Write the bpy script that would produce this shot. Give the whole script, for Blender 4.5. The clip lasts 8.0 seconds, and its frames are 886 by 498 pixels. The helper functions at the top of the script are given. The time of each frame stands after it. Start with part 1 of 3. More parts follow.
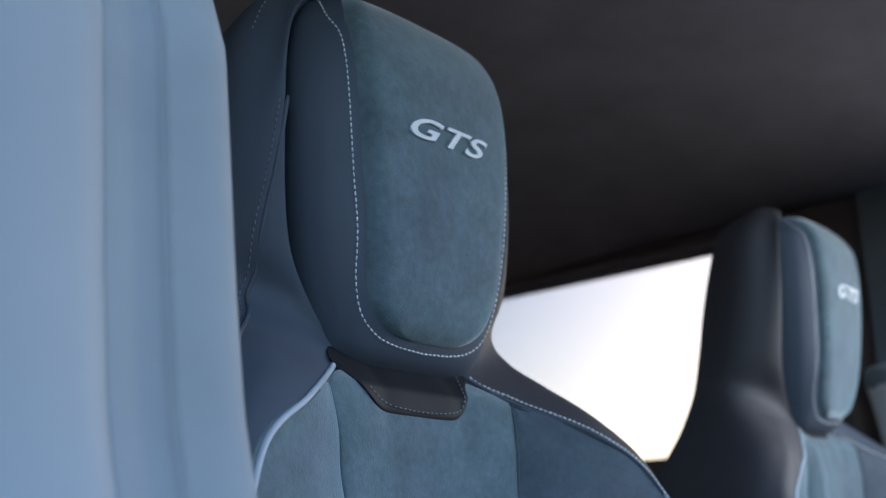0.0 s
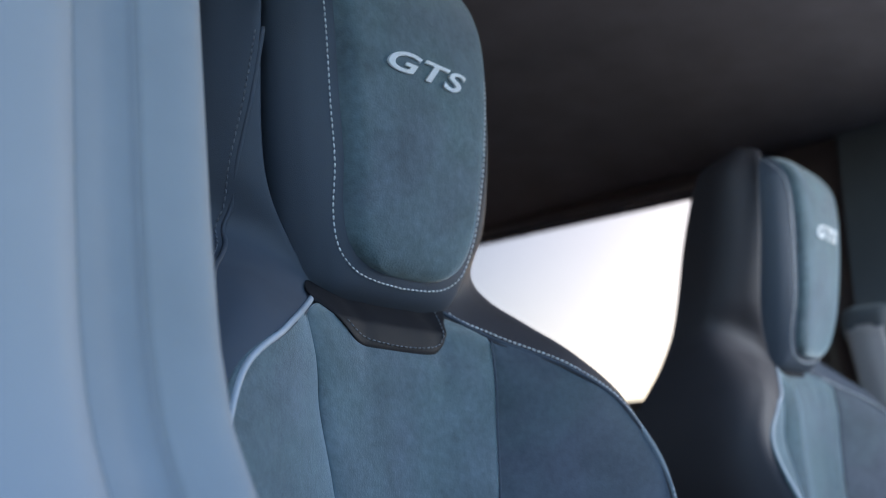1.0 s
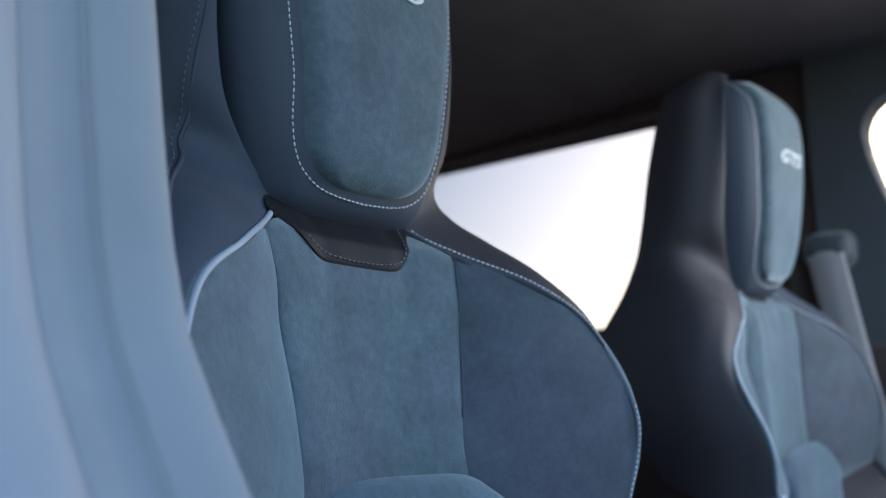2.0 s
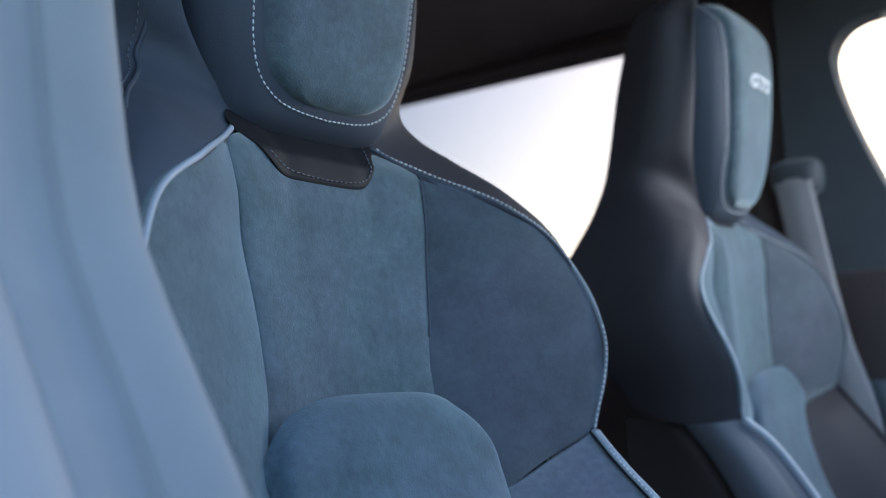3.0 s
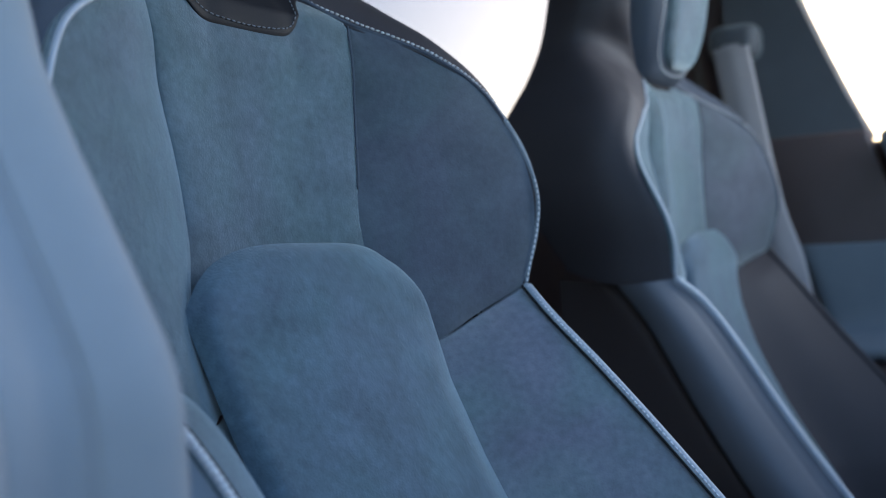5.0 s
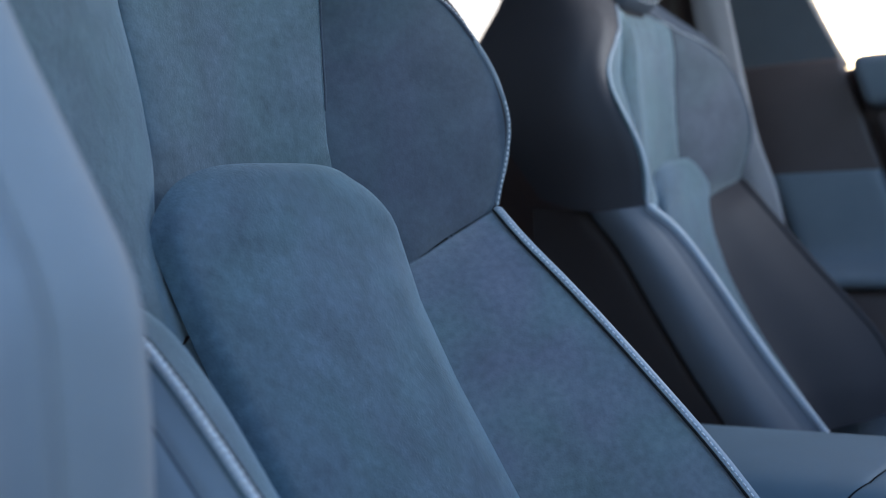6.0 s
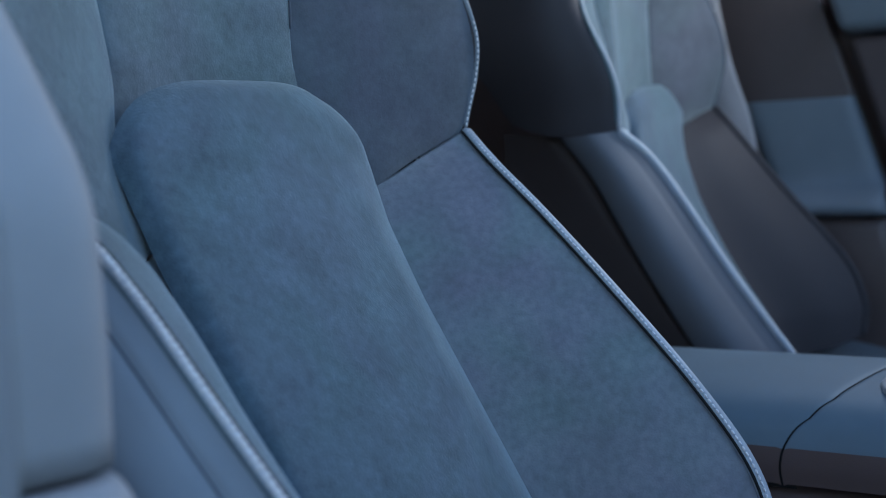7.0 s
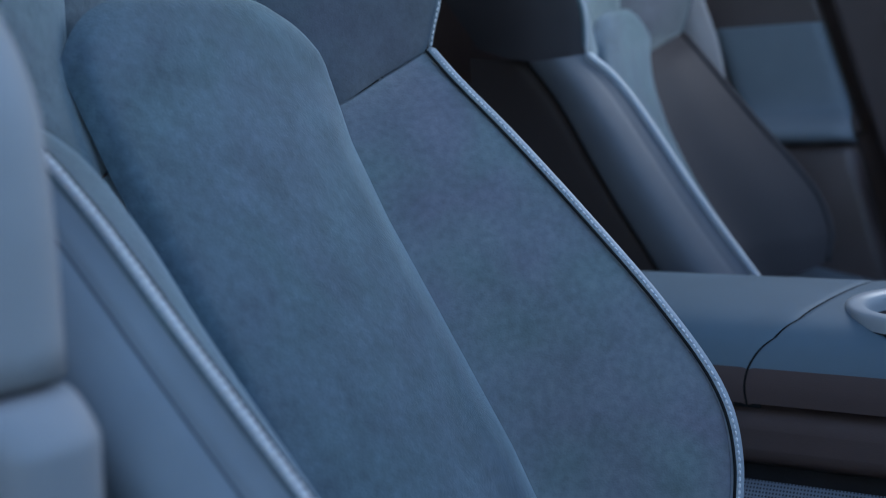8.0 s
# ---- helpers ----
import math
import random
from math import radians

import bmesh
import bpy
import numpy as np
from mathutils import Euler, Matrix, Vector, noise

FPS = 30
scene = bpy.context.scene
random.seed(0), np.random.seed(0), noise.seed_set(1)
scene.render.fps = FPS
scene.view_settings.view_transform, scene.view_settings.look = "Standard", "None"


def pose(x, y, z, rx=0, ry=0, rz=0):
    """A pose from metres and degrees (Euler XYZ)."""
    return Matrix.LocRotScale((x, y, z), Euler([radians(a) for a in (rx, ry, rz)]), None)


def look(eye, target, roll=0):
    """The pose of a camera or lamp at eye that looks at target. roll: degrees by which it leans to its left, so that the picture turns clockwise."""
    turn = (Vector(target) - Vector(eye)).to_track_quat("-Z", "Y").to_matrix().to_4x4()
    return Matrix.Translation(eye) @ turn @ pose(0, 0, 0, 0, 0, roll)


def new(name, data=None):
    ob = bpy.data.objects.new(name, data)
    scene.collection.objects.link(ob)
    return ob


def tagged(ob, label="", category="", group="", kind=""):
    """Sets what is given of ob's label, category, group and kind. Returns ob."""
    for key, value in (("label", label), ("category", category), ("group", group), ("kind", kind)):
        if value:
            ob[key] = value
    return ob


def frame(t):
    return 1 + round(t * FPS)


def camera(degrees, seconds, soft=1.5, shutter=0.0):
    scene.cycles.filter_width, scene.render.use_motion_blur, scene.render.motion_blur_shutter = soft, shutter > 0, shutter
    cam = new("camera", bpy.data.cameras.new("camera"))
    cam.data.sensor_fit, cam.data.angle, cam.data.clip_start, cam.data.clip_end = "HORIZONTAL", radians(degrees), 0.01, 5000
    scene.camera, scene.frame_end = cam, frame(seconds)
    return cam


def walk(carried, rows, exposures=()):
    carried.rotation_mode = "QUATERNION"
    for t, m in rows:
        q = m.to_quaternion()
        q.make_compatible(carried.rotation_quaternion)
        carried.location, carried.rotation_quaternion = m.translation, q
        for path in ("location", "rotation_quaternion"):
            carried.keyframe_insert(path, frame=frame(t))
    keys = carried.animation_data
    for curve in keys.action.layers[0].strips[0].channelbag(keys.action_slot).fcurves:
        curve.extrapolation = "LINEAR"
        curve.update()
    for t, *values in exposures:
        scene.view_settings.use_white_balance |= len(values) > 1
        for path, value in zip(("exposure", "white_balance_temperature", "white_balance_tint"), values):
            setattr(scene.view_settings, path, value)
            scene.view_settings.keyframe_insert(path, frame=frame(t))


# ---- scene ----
cam = camera(43.1, 8.0, soft=1.0)
PATH = [
    (0.0, (-0.5968, -0.5142, 0.8410), (0.8516, 0.7511, 1.3901), -1.16),
    (0.5, (-0.5940, -0.5134, 0.8351), (0.8667, 0.7534, 1.3465), -1.33),
    (1.0, (-0.5897, -0.5116, 0.8307), (0.8949, 0.7461, 1.2935), -1.46),
    (1.5, (-0.5837, -0.5082, 0.8246), (0.9296, 0.7339, 1.2332), -1.63),
    (3.0, (-0.5659, -0.4969, 0.8062), (1.0182, 0.7003, 1.0450), -2.15),
    (3.5, (-0.5606, -0.4958, 0.8014), (1.0428, 0.6848, 0.9893), -2.25),
    (4.0, (-0.5569, -0.4955, 0.7953), (1.0613, 0.6712, 0.9387), -2.35),
    (4.5, (-0.5519, -0.4948, 0.7892), (1.0834, 0.6533, 0.8759), -2.53),
    (6.0, (-0.5391, -0.4924, 0.7705), (1.1314, 0.6045, 0.6909), -2.95),
    (6.5, (-0.5362, -0.4951, 0.7640), (1.1414, 0.5851, 0.6272), -3.01),
    (7.0, (-0.5333, -0.4973, 0.7569), (1.1479, 0.5692, 0.5667), -3.18),
    (7.5, (-0.5285, -0.4942, 0.7514), (1.1613, 0.5462, 0.5017), -3.19),
    (8.0, (-0.5250, -0.4946, 0.7447), (1.1698, 0.5225, 0.4398), -3.29),
]
walk(cam, [(t, look(eye, target, roll)) for t, eye, target, roll in PATH], exposures=((0.0, 2.20, 6030, 13), (8.0, 2.20, 6030, 13)))
cam.data.dof.use_dof = True
cam.data.dof.focus_distance = 0.725
cam.data.dof.aperture_fstop = 5.6

# ---- light ----
world = bpy.data.worlds.new("evening_sky")
scene.world = world
world.use_nodes = True
wn = world.node_tree
sky = wn.nodes.new("ShaderNodeTexSky")
sky.sky_type = "NISHITA"
sky.sun_disc = False
sky.sun_elevation, sky.sun_rotation = radians(12), radians(80)
sky.air_density, sky.dust_density, sky.ozone_density = 1.0, 1.8, 1.8
background = wn.nodes["Background"]
background.inputs["Strength"].default_value = 0.15
wn.links.new(sky.outputs["Color"], background.inputs["Color"])

sun_data = bpy.data.lights.new("sun", "SUN")
sun_data.energy, sun_data.angle, sun_data.color = 0.12, radians(20), (1.0, 0.95, 0.92)
sun_ob = new("sun", sun_data)
sun_ob.matrix_world = look((9.63, 1.70, 2.08), (0, 0, 0))

# added lamp inside the far front window, boosts its sky light on the seats
fill_data = bpy.data.lights.new("window_light", "AREA")
fill_data.shape, fill_data.size, fill_data.size_y, fill_data.energy, fill_data.color = "RECTANGLE", 0.50, 0.26, 0.75, (0.90, 0.96, 0.97)
fill_data.spread = radians(110)
fill_ob = new("window_light", fill_data)
fill_ob.matrix_world = look((1.12, -0.46, 1.20), (0.70, 0.0, 0.98))

# ---- materials ----


def material(name, colour, rough=0.6, metal=0.0, grain=0.0, grain_scale=900.0, mottle=0.0, mottle_scale=14.0, sheen=0.0, coat=0.0, spec=0.5, fine=0.0, fine_scale=260.0, nap=0.0):
    """Colour with two scales of variation, and a fine relief. nap: how far brushed patches drift in tone."""
    m = bpy.data.materials.new(name)
    m.use_nodes = True
    nt = m.node_tree
    b = nt.nodes["Principled BSDF"]
    b.inputs["Base Color"].default_value = (*colour, 1)
    b.inputs["Roughness"].default_value = rough
    b.inputs["Metallic"].default_value = metal
    b.inputs["Specular IOR Level"].default_value = spec
    b.inputs["Coat Weight"].default_value = coat
    if sheen:
        b.inputs["Sheen Weight"].default_value = sheen
        b.inputs["Sheen Roughness"].default_value = 0.4
        b.inputs["Sheen Tint"].default_value = (0.80, 0.90, 0.95, 1)
    place = nt.nodes.new("ShaderNodeTexCoord")
    if mottle or fine:
        n1 = nt.nodes.new("ShaderNodeTexNoise")
        n1.inputs["Scale"].default_value, n1.inputs["Detail"].default_value, n1.inputs["Roughness"].default_value = mottle_scale, 6, 0.62
        n2 = nt.nodes.new("ShaderNodeTexNoise")
        n2.inputs["Scale"].default_value, n2.inputs["Detail"].default_value = fine_scale, 3
        nt.links.new(place.outputs["Object"], n1.inputs["Vector"])
        nt.links.new(place.outputs["Object"], n2.inputs["Vector"])
        r1 = nt.nodes.new("ShaderNodeMapRange")
        r1.inputs["From Min"].default_value, r1.inputs["From Max"].default_value = 0.3, 0.7
        r1.inputs["To Min"].default_value, r1.inputs["To Max"].default_value = 1 - mottle, 1 + mottle
        r2 = nt.nodes.new("ShaderNodeMapRange")
        r2.inputs["From Min"].default_value, r2.inputs["From Max"].default_value = 0.3, 0.7
        r2.inputs["To Min"].default_value, r2.inputs["To Max"].default_value = 1 - fine, 1 + fine
        nt.links.new(n1.outputs["Fac"], r1.inputs["Value"])
        nt.links.new(n2.outputs["Fac"], r2.inputs["Value"])
        mul = nt.nodes.new("ShaderNodeMath")
        mul.operation = "MULTIPLY"
        nt.links.new(r1.outputs[0], mul.inputs[0])
        nt.links.new(r2.outputs[0], mul.inputs[1])
        tint = nt.nodes.new("ShaderNodeVectorMath")
        tint.operation = "SCALE"
        tint.inputs[0].default_value = colour
        nt.links.new(mul.outputs[0], tint.inputs["Scale"])
        out = tint.outputs[0]
        if nap:
            n3 = nt.nodes.new("ShaderNodeTexNoise")
            n3.inputs["Scale"].default_value, n3.inputs["Detail"].default_value, n3.inputs["Distortion"].default_value = 11.0, 4, 0.6
            nt.links.new(place.outputs["Object"], n3.inputs["Vector"])
            r3 = nt.nodes.new("ShaderNodeMapRange")
            r3.inputs["From Min"].default_value, r3.inputs["From Max"].default_value = 0.36, 0.64
            nt.links.new(n3.outputs["Fac"], r3.inputs["Value"])
            lay = nt.nodes.new("ShaderNodeMix")
            lay.data_type = "VECTOR"
            lay.inputs[4].default_value = (1 + nap * 0.3, 1 - nap * 0.5, 1 + nap * 0.2)
            lay.inputs[5].default_value = (1 - nap * 0.2, 1 + nap * 0.9, 1 + nap * 0.3)
            nt.links.new(r3.outputs[0], lay.inputs[0])
            both = nt.nodes.new("ShaderNodeVectorMath")
            both.operation = "MULTIPLY"
            nt.links.new(out, both.inputs[0])
            nt.links.new(lay.outputs[1], both.inputs[1])
            out = both.outputs[0]
        nt.links.new(out, b.inputs["Base Color"])
        rr = nt.nodes.new("ShaderNodeMapRange")
        rr.inputs["To Min"].default_value, rr.inputs["To Max"].default_value = max(0.02, rough - 0.07), min(1.0, rough + 0.07)
        nt.links.new(n1.outputs["Fac"], rr.inputs["Value"])
        nt.links.new(rr.outputs[0], b.inputs["Roughness"])
    if grain:
        v = nt.nodes.new("ShaderNodeTexNoise")
        v.inputs["Scale"].default_value, v.inputs["Detail"].default_value = grain_scale, 4
        nt.links.new(place.outputs["Object"], v.inputs["Vector"])
        bump = nt.nodes.new("ShaderNodeBump")
        bump.inputs["Strength"].default_value, bump.inputs["Distance"].default_value = grain, 0.001
        nt.links.new(v.outputs["Fac"], bump.inputs["Height"])
        nt.links.new(bump.outputs[0], b.inputs["Normal"])
    return m


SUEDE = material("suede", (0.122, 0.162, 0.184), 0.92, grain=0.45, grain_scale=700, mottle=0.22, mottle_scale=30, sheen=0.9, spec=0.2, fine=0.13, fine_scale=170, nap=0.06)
# lighter suede: the light on the right bolster is in its colour
SUEDE_LIT = material("suede_lit_bolster", (0.200, 0.222, 0.246), 0.85, grain=0.40, grain_scale=700, mottle=0.13, mottle_scale=26, sheen=0.9, spec=0.25, fine=0.12, fine_scale=170, nap=0.10)
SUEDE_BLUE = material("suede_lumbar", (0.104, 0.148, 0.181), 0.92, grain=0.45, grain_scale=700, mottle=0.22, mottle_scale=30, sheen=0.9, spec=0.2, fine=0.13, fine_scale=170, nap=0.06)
# darker suede: shade of the right wing and the creases as colour
SUEDE_SHADED = material("suede_shaded", (0.102, 0.116, 0.138), 0.85, grain=0.26, grain_scale=700, mottle=0.20, mottle_scale=26, sheen=0.9, spec=0.25, fine=0.08, fine_scale=200, nap=0.06)
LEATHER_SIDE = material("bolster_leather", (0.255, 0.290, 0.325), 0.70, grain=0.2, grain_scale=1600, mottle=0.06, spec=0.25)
# dark leather taken near black, the headrest's shade included in the colour
LEATHER_TAB_SHADED = material("shaded_tab_leather", (0.013, 0.012, 0.015), 0.60, grain=0.25, grain_scale=1600, mottle=0.06, spec=0.22)
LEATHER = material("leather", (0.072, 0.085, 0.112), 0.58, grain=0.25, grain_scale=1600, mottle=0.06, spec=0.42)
# bolster leather of the far seat, darkened for the shade it stands in
LEATHER_SIDE_SHADED = material("shaded_bolster_leather", (0.150, 0.158, 0.180), 0.62, grain=0.2, grain_scale=1600, mottle=0.06, spec=0.3)
# the seat leather again, darker and browner, with cabin shade in its colour
LEATHER_SHADED = material("shaded_leather", (0.054, 0.047, 0.052), 0.60, grain=0.25, grain_scale=1600, mottle=0.06, spec=0.35)
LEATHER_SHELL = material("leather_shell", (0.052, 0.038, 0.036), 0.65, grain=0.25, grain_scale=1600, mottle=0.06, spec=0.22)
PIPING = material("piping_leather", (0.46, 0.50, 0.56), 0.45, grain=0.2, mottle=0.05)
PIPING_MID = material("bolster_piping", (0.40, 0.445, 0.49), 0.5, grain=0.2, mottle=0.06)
THREAD = material("thread", (0.85, 0.85, 0.86), 0.8)
DARK_THREAD = material("dark_thread", (0.16, 0.17, 0.2), 0.8)
MID_THREAD = material("grey_thread", (0.22, 0.23, 0.26), 0.8)
SILVER_THREAD = material("silver_thread", (0.93, 0.93, 0.94), 0.8, grain=0.6, grain_scale=2500)
# near black, for dark seams and for painted shade in gaps and grooves
GAP = material("gap_shade", (0.008, 0.008, 0.009), 0.9)
HEADLINER = material("headliner", (0.26, 0.22, 0.22), 0.95, grain=0.3, mottle=0.15, mottle_scale=9)
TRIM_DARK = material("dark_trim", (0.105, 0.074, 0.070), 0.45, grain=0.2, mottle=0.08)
PILLAR_DARK = material("pillar_fabric", (0.11, 0.115, 0.125), 0.6, grain=0.2, mottle=0.08, sheen=0.6)
TRIM = material("soft_trim", (0.19, 0.215, 0.245), 0.55, grain=0.2, mottle=0.06)
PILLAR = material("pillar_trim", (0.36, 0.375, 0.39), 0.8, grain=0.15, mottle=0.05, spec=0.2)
SEAL = material("rubber_seal", (0.33, 0.345, 0.365), 0.7, mottle=0.06)
PAINT = material("silver_paint", (0.40, 0.41, 0.43), 0.6, mottle=0.03)
CONSOLE = material("console_leather", (0.128, 0.182, 0.225), 0.60, grain=0.25, grain_scale=1500, mottle=0.07)
CONSOLE_SIDE = material("console_plastic", (0.115, 0.078, 0.072), 0.6, grain=0.2, mottle=0.06, spec=0.25)
RING = material("satin_ring", (0.44, 0.46, 0.48), 0.38, mottle=0.04)
BELT = material("belt_webbing", (0.43, 0.39, 0.39), 0.7, grain=0.4, grain_scale=700, mottle=0.06)
CARPET = material("carpet", (0.05, 0.042, 0.04), 0.95, grain=0.8, grain_scale=400, mottle=0.2)
# kept near black so the unseen dashboard and door bounce little light
DASH = material("dark_dash", (0.030, 0.028, 0.029), 0.8, grain=0.3, mottle=0.08, spec=0.2)
ASPHALT = material("asphalt", (0.06, 0.06, 0.062), 0.9, grain=0.6, grain_scale=60, mottle=0.2, mottle_scale=0.6)


def perforated():
    """Leather punched with a grid of small holes."""
    m = material("perforated_leather", (0.22, 0.235, 0.26), 0.5)
    nt = m.node_tree
    b = nt.nodes["Principled BSDF"]
    place = nt.nodes.new("ShaderNodeTexCoord")
    v = nt.nodes.new("ShaderNodeTexVoronoi")
    v.voronoi_dimensions = "2D"
    v.inputs["Scale"].default_value, v.inputs["Randomness"].default_value = 430, 0.0
    nt.links.new(place.outputs["Object"], v.inputs["Vector"])
    ramp = nt.nodes.new("ShaderNodeValToRGB")
    ramp.color_ramp.elements[0].position, ramp.color_ramp.elements[0].color = 0.22, (0.03, 0.032, 0.038, 1)
    ramp.color_ramp.elements[1].position, ramp.color_ramp.elements[1].color = 0.34, (0.22, 0.235, 0.26, 1)
    nt.links.new(v.outputs["Distance"], ramp.inputs["Fac"])
    nt.links.new(ramp.outputs["Color"], b.inputs["Base Color"])
    bump = nt.nodes.new("ShaderNodeBump")
    bump.inputs["Strength"].default_value, bump.inputs["Distance"].default_value = 0.8, 0.001
    nt.links.new(v.outputs["Distance"], bump.inputs["Height"])
    nt.links.new(bump.outputs[0], b.inputs["Normal"])
    return m


PERFORATED = perforated()


def glass(name, tint):
    """Thin window glass: tinted see-through with a mirror-like surface."""
    m = bpy.data.materials.new(name)
    m.use_nodes = True
    nt = m.node_tree
    nt.nodes.remove(nt.nodes["Principled BSDF"])
    clear = nt.nodes.new("ShaderNodeBsdfTransparent")
    clear.inputs["Color"].default_value = (*tint, 1)
    gloss = nt.nodes.new("ShaderNodeBsdfGlossy")
    gloss.inputs["Roughness"].default_value = 0.0
    fresnel = nt.nodes.new("ShaderNodeFresnel")
    fresnel.inputs["IOR"].default_value = 1.45
    mix = nt.nodes.new("ShaderNodeMixShader")
    nt.links.new(fresnel.outputs[0], mix.inputs[0])
    nt.links.new(clear.outputs[0], mix.inputs[1])
    nt.links.new(gloss.outputs[0], mix.inputs[2])
    nt.links.new(mix.outputs[0], nt.nodes["Material Output"].inputs["Surface"])
    return m


GLASS = glass("clear_glass", (0.50, 0.49, 0.49))
TINTED = glass("tinted_glass", (0.38, 0.385, 0.41))

# ---- mesh helpers ----


def spline(points, n):
    """Smooth curve through a few stations, n samples, even steps from station to station."""
    p = np.array(points, float)
    k = len(p)
    p = np.vstack([2 * p[0] - p[1], p, 2 * p[-1] - p[-2]])
    t = np.linspace(0, k - 1, n)
    i = np.minimum(t.astype(int), k - 2)
    u = (t - i)[:, None]
    a, b, c, d = p[i], p[i + 1], p[i + 2], p[i + 3]
    return 0.5 * (2 * b + (c - a) * u + (2 * a - 5 * b + 4 * c - d) * u ** 2 + (3 * b - a - 3 * c + d) * u ** 3)


def even(curve, step):
    """The curve resampled at even distances."""
    c = np.array(curve, float)
    s = np.concatenate([[0], np.cumsum(np.linalg.norm(np.diff(c, axis=0), axis=1))])
    m = max(2, int(s[-1] / step))
    q = np.linspace(0, s[-1], m)
    return np.stack([np.interp(q, s, c[:, k]) for k in range(3)], 1)


def flipped(curve):
    return np.array(curve, float) * np.array([-1, 1, 1])


def loft(rails, nu, nv):
    """A smooth sheet across rails that have the same number of stations."""
    rows = [spline(r, nu) for r in rails]
    return np.stack([spline([r[i] for r in rows], nv) for i in range(nu)])


def part(name, bm, mat, parent=None, label=""):
    """Links a bmesh as one mesh object under a thing or part."""
    me = bpy.data.meshes.new(name)
    bmesh.ops.recalc_face_normals(bm, faces=bm.faces)
    bm.to_mesh(me)
    bm.free()
    me.materials.append(mat)
    ob = new(name, me)
    if parent is not None:
        ob.parent = parent
        if parent.type == "EMPTY":
            ob.location = -parent.location
    if label:
        tagged(ob, label)
    return ob


def sheet(grid, thick=0.0, closed=False):
    """A bmesh from a grid of places; thick gives it a back."""
    bm = bmesh.new()
    nu, nv = grid.shape[:2]
    vs = [[bm.verts.new(grid[i, j]) for j in range(nv)] for i in range(nu)]
    for i in range(nu - 1):
        for j in range(nv if closed else nv - 1):
            q = (vs[i][j], vs[i + 1][j], vs[i + 1][(j + 1) % nv], vs[i][(j + 1) % nv])
            try:
                bm.faces.new(q).smooth = True
            except ValueError:
                pass
    if thick:
        bmesh.ops.recalc_face_normals(bm, faces=bm.faces)
        g = bm.faces[:]
        bmesh.ops.solidify(bm, geom=g, thickness=thick)
        for fc in bm.faces:
            fc.smooth = True
    return bm


def tube(curve, radius, sides=10, ends=0.6):
    """A round cord along a curve."""
    c = np.array(curve, float)
    tan = np.gradient(c, axis=0)
    tan /= np.linalg.norm(tan, axis=1)[:, None]
    up = np.array([0.3, -1, 0.2])
    a = np.cross(tan, up)
    a /= np.linalg.norm(a, axis=1)[:, None]
    b = np.cross(tan, a)
    r = np.full(len(c), radius)
    r[0] *= ends
    r[-1] *= ends
    ang = np.linspace(0, 2 * math.pi, sides, endpoint=False)
    g = c[:, None] + r[:, None, None] * (np.cos(ang)[None, :, None] * a[:, None] + np.sin(ang)[None, :, None] * b[:, None])
    bm = sheet(g, closed=True)
    bm.verts.ensure_lookup_table()
    for s in (range(sides), range(len(bm.verts) - sides, len(bm.verts))):
        bm.faces.new([bm.verts[k] for k in s])
    return bm


def stitches(curve, pitch=0.005, length=0.0036, radius=0.0008, sink=(0, 0, 0)):
    """A row of single stitches along a curve, each a short cord with pinched ends."""
    c = even(curve, pitch) + np.array(sink)
    bm = bmesh.new()
    for k in range(1, len(c) - 1):
        d = c[k + 1] - c[k - 1]
        d /= np.linalg.norm(d)
        a = np.cross(d, (0.2, -1, 0.3))
        a /= np.linalg.norm(a)
        b = np.cross(d, a)
        lean = a * 0.0003 * (1 if k % 2 else -1)
        rings = []
        for s, r in ((-0.5, 0.35), (-0.25, 1.0), (0.25, 1.0), (0.5, 0.35)):
            rings.append([bm.verts.new(c[k] + lean * s + d * s * length + radius * r * (math.cos(g) * a + math.sin(g) * b)) for g in (0, 1.257, 2.513, 3.77, 5.027)])
        for p, q in zip(rings, rings[1:]):
            for j in range(5):
                bm.faces.new((p[j], p[(j + 1) % 5], q[(j + 1) % 5], q[j])).smooth = True
        bm.faces.new(rings[0])
        bm.faces.new(rings[-1])
    return bm


def box(x0, x1, y0, y1, z0, z1, bevel=0.004, segments=3):
    bm = bmesh.new()
    bmesh.ops.create_cube(bm, size=1, matrix=Matrix.LocRotScale(((x0 + x1) / 2, (y0 + y1) / 2, (z0 + z1) / 2), None, (x1 - x0, y1 - y0, z1 - z0)))
    if bevel:
        bmesh.ops.bevel(bm, geom=bm.edges[:], offset=bevel, segments=segments, affect="EDGES", profile=0.5)
        for fc in bm.faces:
            fc.smooth = len(fc.verts) > 4 or fc.calc_area() < bevel * 0.5
    return bm


def slanted(x0, x1, corners, bevel=0.006):
    """A plate between x0 and x1 with four corners in y and z."""
    bm = bmesh.new()
    a = [bm.verts.new((x0, y, z)) for y, z in corners]
    b = [bm.verts.new((x1, y, z)) for y, z in corners]
    bm.faces.new(a)
    bm.faces.new(b[::-1])
    for k in range(4):
        bm.faces.new((a[k], b[k], b[(k + 1) % 4], a[(k + 1) % 4]))
    bmesh.ops.bevel(bm, geom=bm.edges[:], offset=bevel, segments=3, affect="EDGES", profile=0.5)
    for fc in bm.faces:
        fc.smooth = True
    return bm


def moved(bm, m):
    bmesh.ops.transform(bm, matrix=m, verts=bm.verts)
    return bm


def group_at(name, place, label, category, group="", kind=""):
    e = new(name)
    e.location = place
    e.empty_display_size = 0.1
    return tagged(e, label, category, group, kind)


